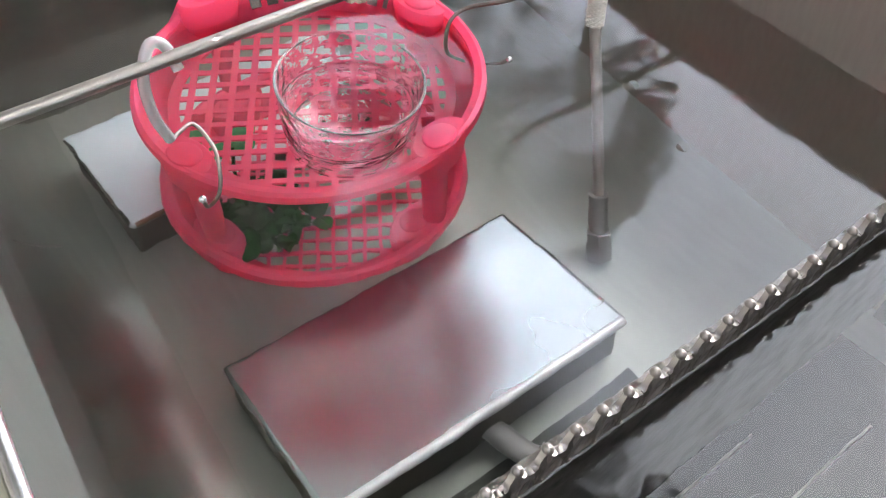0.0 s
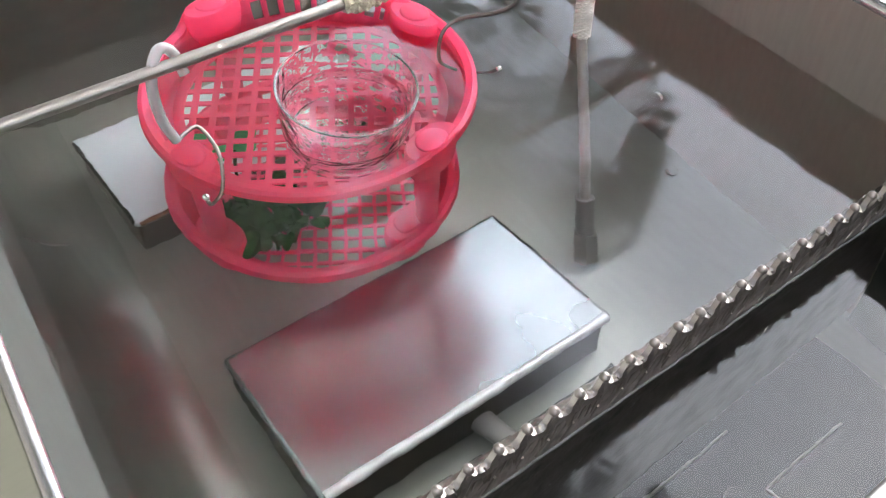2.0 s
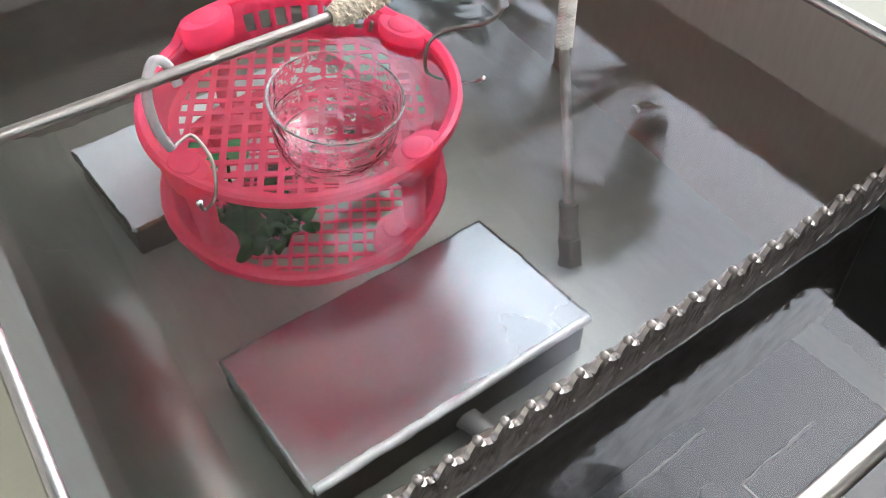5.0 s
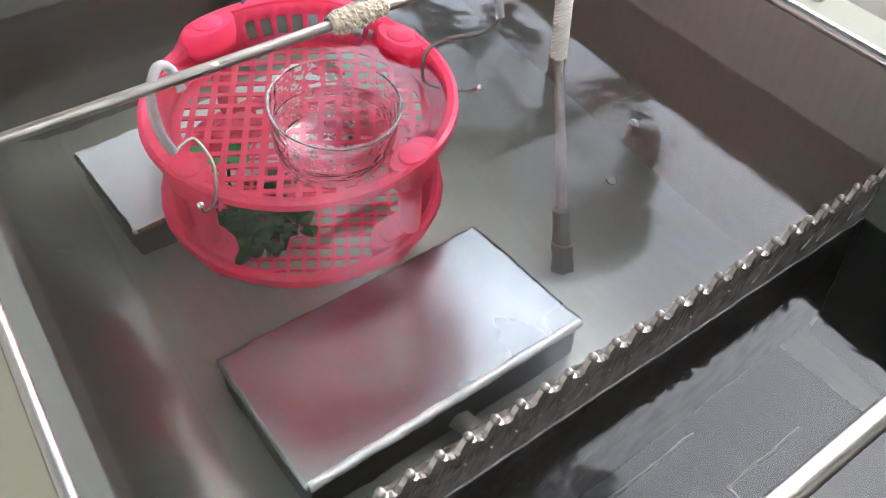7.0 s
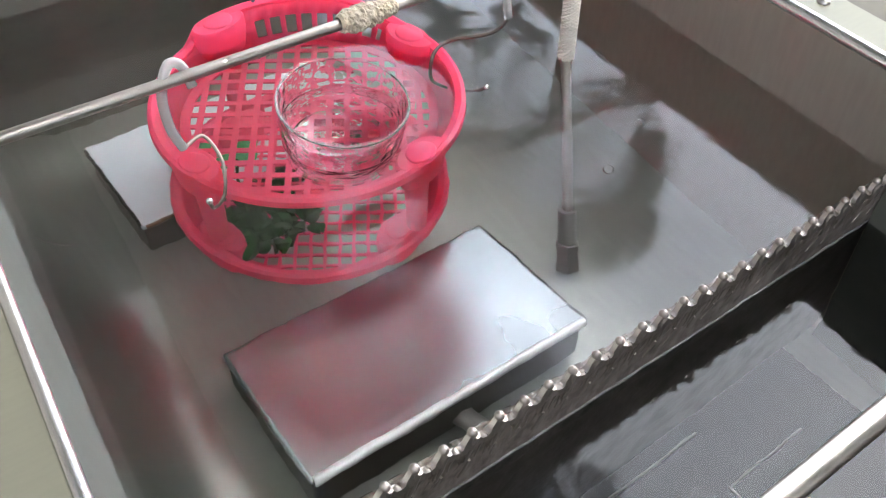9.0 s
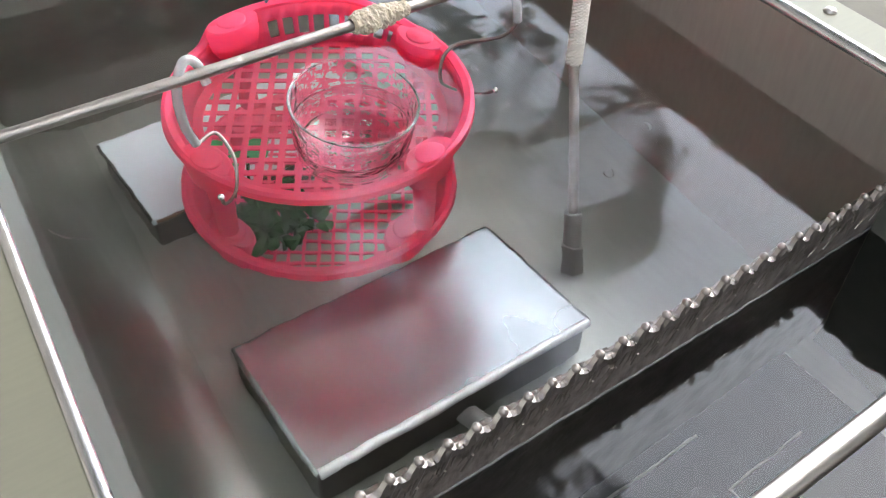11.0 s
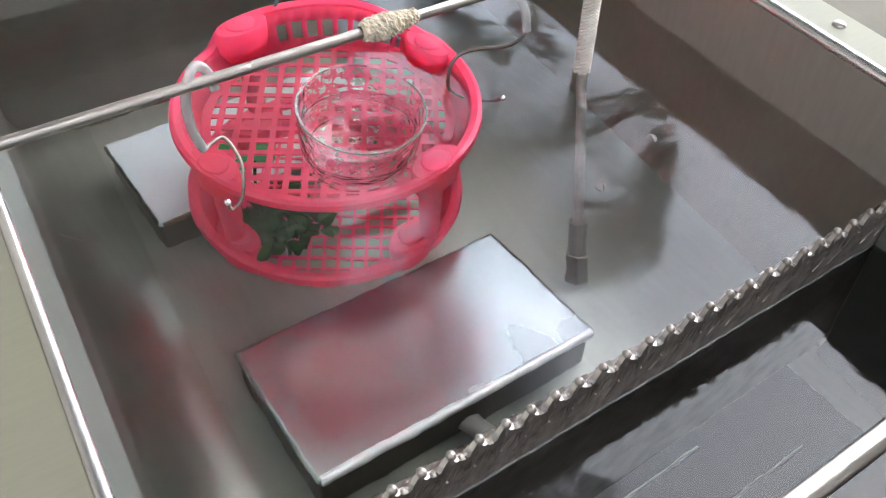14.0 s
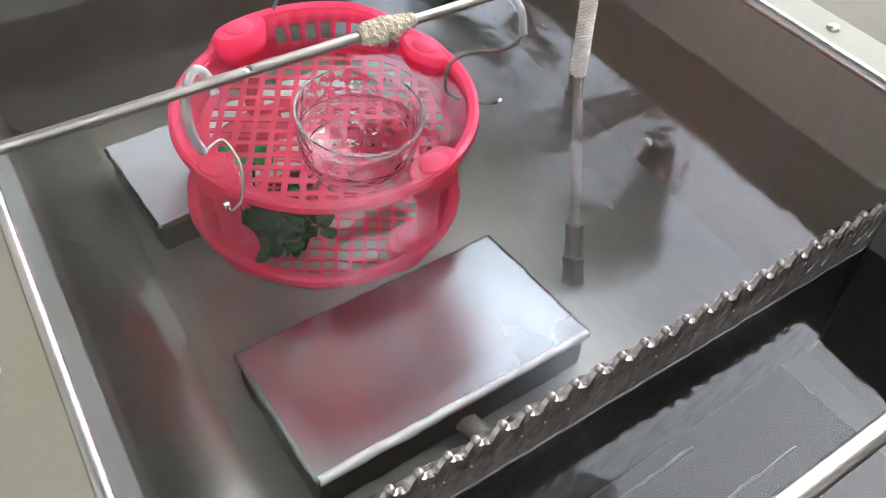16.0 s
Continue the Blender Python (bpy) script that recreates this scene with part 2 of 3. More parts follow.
def wall_left():
    bm = bmesh.new()
    inner = [(-0.0945, RIM), (-0.0815, 0.0), (-0.076, -0.09), (-0.073, -0.145)]
    fillet = [(-0.073 + 0.062 * (1 - math.cos(a)), -0.145 - 0.0665 * math.sin(a)) for a in np.linspace(0.12, 1.57, 12)]
    section = inner + fillet + [(-0.011, -0.216), (-0.07, -0.216), (-0.092, -0.1), (-0.098, RIM)]
    shear(prism(bm, section, Y_NEAR, Y_FAR), 0.083)
    part("wall_left", bm, SIDE_STEEL, tank)
    bm = bmesh.new()
    tube(bm, [(x + 0.083 * 0.372 + 0.0004, 0.372, z + 0.0004) for x, z in fillet[2:8]], 0.0007, 8, 2)
    part("weld_seam", bm, PVC, tank, "thin pale weld seam")
    bm = bmesh.new()
    fold = [(-0.0955 + 0.0034 * math.cos(a), RIM + 0.0026 + 0.0034 * math.sin(a)) for a in np.linspace(0, 2 * math.pi, 15)[:-1]]
    shear(prism(bm, fold, Y_NEAR - 0.04, Y_FAR + 0.04), 0.083)
    part("folded_edge", bm, FOLD_STEEL, tank, "bright rounded folded steel edge")
    bm = bmesh.new()
    lip = [(-0.0985, RIM + 0.0005), (-0.0985, RIM + 0.0045), (-0.14, RIM + 0.004), (-0.1415, RIM - 0.02), (-0.1395, RIM - 0.02), (-0.138, RIM + 0.0005)]
    shear(prism(bm, lip, Y_NEAR - 0.04, Y_FAR + 0.04), 0.083)
    part("flange", bm, FLANGE, tank, "pale steel flange along the tank rim", bevel=0.0006)


def wall_right():
    bm = bmesh.new()
    section = [(0.411, RIM_RIGHT), (0.412, 0.0), (0.416, -0.19), (0.4, -0.216), (0.425, -0.216), (0.425, RIM_RIGHT)]
    shear(prism(bm, section, 0.0, Y_FAR), 0.085)
    part("wall_right", bm, STEEL, tank)
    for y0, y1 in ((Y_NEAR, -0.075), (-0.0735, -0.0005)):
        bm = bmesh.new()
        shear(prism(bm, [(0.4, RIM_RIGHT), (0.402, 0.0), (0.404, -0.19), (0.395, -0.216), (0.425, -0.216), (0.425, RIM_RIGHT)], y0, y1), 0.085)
        part("wall_right", bm, DARK_STEEL, tank, "dark steel side of the overflow chamber")
    bm = bmesh.new()
    fold = [(0.4155 + 0.005 * math.cos(a), RIM_RIGHT + 0.0005 + 0.005 * math.sin(a)) for a in np.linspace(0, 2 * math.pi, 15)[:-1]]
    shear(prism(bm, fold, Y_NEAR - 0.04, Y_FAR + 0.04), 0.085)
    part("folded_edge", bm, FOLD_STEEL, tank, "bright rounded folded steel edge")
    bm = bmesh.new()
    lip = [(0.417, RIM_RIGHT + 0.0005), (0.417, RIM_RIGHT + 0.0045), (0.451, RIM_RIGHT + 0.004), (0.4525, RIM_RIGHT - 0.02), (0.4505, RIM_RIGHT - 0.02), (0.449, RIM_RIGHT + 0.0005)]
    shear(prism(bm, lip, Y_NEAR - 0.04, Y_FAR + 0.04), 0.085)
    part("flange", bm, FLANGE, tank, "pale steel flange along the tank rim", bevel=0.0006)


def end_walls():
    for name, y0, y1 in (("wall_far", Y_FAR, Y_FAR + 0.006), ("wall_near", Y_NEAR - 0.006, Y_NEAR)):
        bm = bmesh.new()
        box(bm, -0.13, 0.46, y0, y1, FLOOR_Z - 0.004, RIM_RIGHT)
        part(name, bm, DARK_STEEL, tank, "dark steel end wall")
    for y in (Y_FAR + 0.022, Y_NEAR - 0.022):
        bm = bmesh.new()
        box(bm, -0.05 + 0.083 * y, 0.404 + 0.083 * y, y - 0.02, y + 0.02, RIM_RIGHT + 0.001, RIM_RIGHT + 0.004)
        part("flange", bm, FLANGE, tank, bevel=0.0006)


RIVET = (0.4429, 0.1033)


def tank_floor():
    bm = bmesh.new()
    box(bm, -0.12, 0.5, Y_NEAR, Y_FAR, FLOOR_Z - 0.006, FLOOR_Z)
    part("tank_floor", bm, FLOOR_STEEL, tank)
    bm = bmesh.new()
    box(bm, -0.12, 0.44, Y_NEAR + 0.01, Y_FAR - 0.01, -0.92, FLOOR_Z - 0.008)
    part("cabinet", bm, STEEL, tank)
    for x, y in ((-0.112, 0.099), RIVET, (-0.1, 0.33), (RIVET[0] + 0.022, 0.37), (-0.13, -0.16), (RIVET[0] - 0.022, -0.15)):
        bm = bmesh.new()
        rings = lathe(bm, [(0.0046, 0), (0.0046, 0.0008), (0.0036, 0.0022), (0.0018, 0.003)], 20, False)
        bm.faces.new(rings[-1])
        o = part("rivet", bm, ROD_STEEL, tank, "round steel rivet head")
        o.location = (x, y, (RIM if x < 0.2 else RIM_RIGHT) + 0.0042)


def gap_shade():
    # Flat strip added where the gap before the weir lies in shade.
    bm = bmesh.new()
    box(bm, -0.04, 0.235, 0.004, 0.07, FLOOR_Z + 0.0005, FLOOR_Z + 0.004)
    part("gap_shade", bm, SHADE_DARK, tank, "dark strip laid along the weir in place of shade")
    thing = empty("pipe_elbow", pose(0.139, 0.072, FLOOR_Z + 0.014, 0, 0, -75), "short pale pipe elbow lying under the polished box", "pipe")
    bm = bmesh.new()
    tube(bm, [(-0.03, 0, 0.002), (-0.01, 0, 0.002), (0.008, 0, 0.0), (0.02, 0.004, -0.002)], 0.008, 18, 5)
    part("pipe", bm, PVC, thing)
    bm = bmesh.new()
    tube(bm, [(0.016, 0.003, -0.001), (0.026, 0.006, -0.002)], 0.0098, 18, 1)
    part("collar", bm, PVC, thing)


def weir():
    thing = empty("weir_plate", pose(0, 0, 0), "stainless weir plate with a row of notched teeth", "weir")
    bm = bmesh.new()
    box(bm, -0.062, 0.4145, 0.0042, 0.0056, FLOOR_Z, -0.055)
    part("plate", bm, WEIR_STEEL, thing)
    # face down which the water runs
    bm = bmesh.new()
    section = [(0.0006, 0.0035), (-0.0018, 0.0035), (-0.0022, 0.0026), (0.0012, -0.035), (0.0035, -0.06), (0.006, -0.06), (0.006, -0.003), (0.0006, -0.0012)]
    lo = [bm.verts.new((-0.062, y, z)) for y, z in section]
    hi = [bm.verts.new((0.4145, y, z)) for y, z in section]
    for i in range(len(section)):
        j = (i + 1) % len(section)
        bm.faces.new((lo[i], lo[j], hi[j], hi[i]))
    bm.faces.new(lo)
    bm.faces.new(hi[::-1])
    part("apron", bm, APRON_STEEL, thing, "wet steel apron")

    def down(z, lift=0.0006):
        return -0.0022 + (0.0026 - z) * 0.0904 - lift

    bm = bmesh.new()
    edge = [(-0.0079, 0.0), (-0.0079, 0.0034), (-0.0062, 0.0037), (-0.0044, 0.0049), (-0.0032, 0.0068), (-0.002, 0.0088), (0.0016, 0.009), (0.0026, 0.007), (0.0036, 0.005), (0.0052, 0.0038), (0.0079, 0.0034), (0.0079, 0.0)]
    lo = [bm.verts.new((x, -0.0022 - 0.0008 * (z < 0.004), z)) for x, z in edge]
    hi = [bm.verts.new((x, 0.0008, z)) for x, z in edge]
    for i in range(len(edge)):
        j = (i + 1) % len(edge)
        bm.faces.new((lo[i], lo[j], hi[j], hi[i]))
    bm.faces.new(lo)
    bm.faces.new(hi[::-1])
    bmesh.ops.create_uvsphere(bm, u_segments=14, v_segments=9, radius=0.0028, matrix=Matrix.Translation((0.0004, -0.0008, 0.0092)) @ Matrix.Diagonal((0.9, 1.0, 1.0, 1.0)))
    first = part("tooth", bm, WEIR_STEEL, thing)
    # slanting strands of water and scale below each tooth, in three shapes
    ribs = []
    for seed in range(3):
        rng = random.Random(30 + seed)
        bm = bmesh.new()
        for x, z, r, n in ((0.0014, 0.0088, 0.0014, 5), (-0.0035, 0.001, 0.0008, 4), (0.0055, 0.0005, 0.0007, 3), (-0.001, -0.011, 0.0008, 3)):
            pts = []
            for i in range(n):
                pts.append((x, down(z, 0.0004 - 0.00035 * i), z))
                x, z = x - rng.uniform(0.0005, 0.0032), z - rng.uniform(0.004, 0.0075)
            tube(bm, pts, r * rng.uniform(0.8, 1.2), 8, 4)
        ribs.append(part("rib", bm, WEIR_STEEL, thing))
    # tongue of water spilling through a notch
    bm = bmesh.new()
    rows = [(0.006, 0.0002, 0.0056), (0.0025, 0.0018, 0.005), (-0.001, 0.0052, 0.0042), (-0.003, 0.0052, 0.0036), (-0.0044, 0.0026, 0.0028), (-0.0048, -0.003, 0.0016)]
    grid = [[bm.verts.new((0.008 + w * half, y, z - 0.0008 * w * w)) for w in (-1, -0.5, 0, 0.5, 1)] for y, z, half in rows]
    for p, q in zip(grid, grid[1:]):
        for k in range(4):
            bm.faces.new((p[k], p[k + 1], q[k + 1], q[k]))
    tongue = part("spill", bm, CUP_WATER, thing, "water spilling through the notch")
    if tongue.data.polygons[0].normal.z < 0:
        tongue.data.flip_normals()
    for k in range(-2, 26):
        for o in (first, ribs[(k * 7) % 3], tongue):
            c = o.copy()
            scene.collection.objects.link(c)
            c.location = (0.016 * k + 0.0006 * math.sin(k * 5.3), 0, 0.0005 * math.sin(k * 3.1))
    for o in (first, *ribs, tongue):
        o.location = (-0.048, 0, 0)
    for i, o in enumerate(ribs[1:]):
        o.location = (-0.051 - 0.003 * i, 0, -0.003)


wall_left()
wall_right()
end_walls()
tank_floor()
gap_shade()
weir()

GLASS_C, GLASS_R = (0.144, 0.238), 0.0428


def water_sheets():
    sheets = []
    for name, y0, y1, z, hole in (("water", 0.0005, Y_FAR, 0.0, True), ("water", Y_NEAR, 0.004, 0.0, False)):
        bm = bmesh.new()
        xs = [-0.095, 0.46]
        outer = [bm.verts.new((x, y, z)) for x, y in ((xs[0], y0), (xs[1], y0), (xs[1], y1), (xs[0], y1))]
        edges = [bm.edges.new((outer[i], outer[(i + 1) % 4])) for i in range(4)]
        if hole:
            ring = [bm.verts.new((GLASS_C[0] + 0.0388 * math.cos(a), GLASS_C[1] + 0.0394 * math.sin(a), z)) for a in np.linspace(0, 2 * math.pi, 65)[:-1]]
            edges += [bm.edges.new((ring[i], ring[(i + 1) % 64])) for i in range(64)]
        bmesh.ops.triangle_fill(bm, edges=edges, use_beauty=True)
        for f in bm.faces:
            if f.normal.z < 0:
                f.normal_flip()
        me = bpy.data.meshes.new(name)
        bm.to_mesh(me)
        bm.free()
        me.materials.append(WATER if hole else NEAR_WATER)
        sheets.append(tagged(new(name, me), "clear still water with faint ripples in the tank" if hole else "water sinking slowly in the overflow chamber, tinted dark for its dim depth", "water", kind="structure"))
    rng = random.Random(2)
    bm = bmesh.new()
    tube(bm, [(x, rng.uniform(-0.0003, 0.0003), rng.uniform(0.0, 0.0004)) for x in np.linspace(-0.06, 0.412, 90)], 0.0008, 8, 2)
    part("water_edge", bm, MENISCUS, sheets[1], "raised edge of water along the plate, coloured grey as its sky glint")
    return sheets


main_water, near_water = water_sheets()


# ---- ground, trees that the water mirrors, unseen crowns and walls added to shape light ----
def ground():
    bm = bmesh.new()
    v = [bm.verts.new((x, y, -0.92)) for x, y in ((-400, -400), (400, -400), (400, 400), (-400, 400))]
    bm.faces.new(v)
    tagged(part("ground", bm, CONCRETE), "bare grey-brown concrete ground", "ground", kind="structure")


def direction(az, el):
    a, e = radians(az), radians(el)
    return Vector((math.sin(a) * math.cos(e), math.cos(a) * math.cos(e), math.sin(e)))


def tree(base, clumps, seed, leaf, count, stem=0.16, limb=0.012):
    rng = random.Random(seed)
    thing = empty("tree", pose(*base), "tall dark leafy tree out of view round the tank", "tree", "trees round the tank")
    b = Vector(base)
    bm = bmesh.new()
    top = sum((Vector(c[0]) for c in clumps), Vector()) / len(clumps) - b
    tube(bm, [(0, 0, 0), (0.1, 0.05, top.z * 0.35), top * 0.7], stem, 8, 4)
    for c, r in clumps[::4]:
        q = Vector(c) - b
        bend = Vector((rng.uniform(-0.5, 0.5), rng.uniform(-0.5, 0.5), rng.uniform(-0.3, 0.6)))
        tube(bm, [(0.1, 0.05, top.z * 0.35), top * 0.6 + bend * 0.4, (q + top) * 0.5 + bend, q], limb, 6, 4)
    part("trunk", bm, BARK, thing)
    bm = bmesh.new()
    for c, r in clumps:
        q = Vector(c) - b
        for i in range(count):
            d = Vector((rng.gauss(0, 1), rng.gauss(0, 1), rng.gauss(0, 1))).normalized() * r * rng.random() ** 0.4
            e = Euler((rng.uniform(0, 6.3), rng.uniform(0, 6.3), rng.uniform(0, 6.3))).to_matrix()
            s = leaf * rng.uniform(0.6, 1.4)
            p = q + d
            vs = [bm.verts.new(p + e @ Vector(u) * s) for u in ((-1, 0, 0), (0, -0.45, 0.1), (1, 0, 0), (0, 0.45, 0.1))]
            bm.faces.new(vs)
    part("crown", bm, CANOPY, thing, smooth=False)


def trees():
    eye = Vector((0.1, 0.1, 0))
    rng = random.Random(8)
    # The last three crowns are unseen, added to block sky overhead, behind and sunward.
    for base, azs, els, far, count, leaf in (
            ((0.6, 5.0, -0.92), (-50, 36), (47, 74), 6.5, 1000, 0.12),
            ((1.6, -3.6, -0.92), (-178, 178), (66, 88), 6.5, 620, 0.1),
            ((-1.5, -6.5, -0.92), (150, 218), (6, 50), 7.5, 420, 0.16),
            ((5.5, -3.6, -0.92), (114, 146), (6, 72), 7.5, 900, 0.16)):
        spots = []
        for el in np.arange(els[0], els[1] + 1, 10.5):
            step = 11.5 / max(0.3, math.cos(radians(el)) ** 0.8)
            for az in np.arange(azs[0], azs[1] + 1, step):
                if az > 24 and 20 < el < 56 and azs[1] == 36:
                    continue
                spots.append((eye + direction(az + rng.uniform(-3, 3), el + rng.uniform(-3, 3)) * (far + rng.uniform(-0.6, 0.6)), 1.0))
        tree(base, spots, int(400 + azs[0]), leaf, count)
    # the edge of the tall crown towards the open sky
    edge = [(eye + direction(az + rng.uniform(-1.5, 1.5), el + rng.uniform(-1.5, 1.5)) * 6.8, r) for el, az_end, r in ((48, 41, 0.42), (52, 46, 0.42), (56, 50, 0.42), (60, 52, 0.5), (65, 55, 0.6)) for az in np.arange(30, az_end + 1, 4.2)]
    edge += [(eye + direction(az, el) * 6.8, 0.26) for az, el in ((37.5, 38), (41, 37.2), (39.5, 41), (43.5, 40.5), (38, 44), (42, 44.5), (45.5, 43.5))]
    # thin twigs through which the sky shows
    thin = [(eye + direction(az + rng.uniform(-1, 1), el + rng.uniform(-1, 1)) * 7.2, 0.42) for el in (32.5, 36, 39.5, 43) for az in np.arange(40, 53, 3.6)]
    tree((4.4, 5.0, -0.92), thin, 14, 0.022, 480, 0.04, 0.003)
    tree((2.2, 5.2, -0.92), edge, 9, 0.05, 420, 0.1, 0.003)
    # a slender tree before the bright sky
    b = [(eye + direction(az, el) * 7.0, r) for az, el, r in (
        (55.4, 34.6, 0.16), (55.0, 36.0, 0.2), (55.6, 37.4, 0.19), (55.0, 38.8, 0.22), (55.6, 40.2, 0.2), (54.4, 41.4, 0.22), (52.5, 41.2, 0.2), (53, 39.2, 0.14), (50.5, 40.4, 0.2), (48.5, 41.6, 0.25), (50.5, 43.0, 0.26), (53, 43.2, 0.2),
        (41.5, 37.4, 0.13), (43.5, 36.4, 0.12), (45.5, 35.2, 0.1), (47.5, 34.2, 0.1), (49.5, 33.2, 0.1), (51.5, 32.4, 0.12), (53.5, 31.6, 0.15),
        (38, 28.6, 0.17), (39.6, 29.4, 0.14), (41.2, 30.2, 0.12), (37, 30.8, 0.13), (43, 28.2, 0.16), (45, 29.6, 0.12), (36.2, 27.4, 0.2))]
    tree((4.6, 3.6, -0.92), b, 5, 0.034, 520, 0.03, 0.006)


def unseen_walls():
    # Added walls out of view: an even grey for water and lids to mirror.
    for name, x0, x1, y0, y1 in (("wall_north", -3.2, 1.82, 3.2, 3.4), ("wall_west", -3.4, -3.2, -2.5, 3.4)):
        bm = bmesh.new()
        box(bm, x0, x1, y0, y1, -0.92, 3.8)
        tagged(part(name, bm, PLASTER), "plain grey wall added out of view for the water to mirror", "wall", kind="structure")


ground()
unseen_walls()
trees()


# ---- steel boxes on the tank floor ----
def steel_box(x0, y0, lx, ly, turn, label, lid, slope=0.0, edge=0.003):
    thing = empty("steel_box", pose(x0 + lx / 2, y0 + ly / 2, FLOOR_Z, 0, 0, turn), label, "box", "submerged steel boxes")
    bm = bmesh.new()
    box(bm, -lx / 2, lx / 2, -ly / 2, ly / 2, 0.0435, 0.05)
    for v in bm.verts:
        v.co.z += slope * v.co.y
    top = part("lid", bm, lid, thing, "steel lid with a bright rounded edge", bevel=edge)
    if slope:
        bm = bmesh.new()
        tube(bm, [(x, -ly / 2 + 0.0018, 0.0472 - slope * ly / 2) for x in (-lx / 2 + 0.003, 0, lx / 2 - 0.003)], 0.0036, 12, 1)
        part("front_edge", bm, EDGE_STEEL, top, "front edge coloured pale as a sky highlight")
    else:
        # The front edge is rusty; the dark side edge paints in the lid's shadow edge.
        for name, mat, ends, words in (("front_edge", RUST, ((-lx / 2 + 0.003, -ly / 2 + 0.0008), (lx / 2 - 0.003, -ly / 2 + 0.0008)), "rusty brown front edge"), ("side_edge", SHADE_DARK, ((-lx / 2 + 0.0008, -ly / 2 + 0.003), (-lx / 2 + 0.0008, ly / 2 - 0.003)), "dark side edge painted in as shade")):
            bm = bmesh.new()
            tube(bm, [(x, y, 0.0478) for x, y in ends], 0.0018, 10, 1)
            part(name, bm, mat, top, words)
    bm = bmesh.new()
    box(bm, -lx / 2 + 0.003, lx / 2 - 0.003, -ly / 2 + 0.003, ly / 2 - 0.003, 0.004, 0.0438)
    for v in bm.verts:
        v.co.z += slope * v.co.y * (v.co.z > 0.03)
    part("casing", bm, SKIRT, thing, "steel casing with its sides coloured dark as shade", bevel=0.002)
    for sx in (-1, 1):
        for sy in (-1, 1):
            bm = bmesh.new()
            rings = lathe(bm, [(0.008, 0.0), (0.008, 0.005)], 14, False, sx * (lx / 2 - 0.02), sy * (ly / 2 - 0.02))
            bm.faces.new(rings[0])
            part("foot", bm, PVC, thing)


steel_box(0.022, 0.083, 0.217, 0.1215, -1.2, "polished stainless steel box lying submerged on the tank floor", BOX_STEEL, -0.12, 0.0042)
steel_box(0.027, 0.338, 0.217, 0.105, 1.5, "stainless steel box submerged under the baskets", SKY_SHEEN_STEEL)


# ---- pink baskets ----
KNOBS = (10, 100, 192, 286)


def handle_lift(deg):
    """How far the rim rises above its level towards the slotted handle at the back."""
    rise = min(1.0, max(0.0, (deg - 12) / 40))
    fall = min(1.0, max(0.0, (116 - deg) / 10))
    return 0.0115 * rise * rise * (3 - 2 * rise) * fall * fall * (3 - 2 * fall)


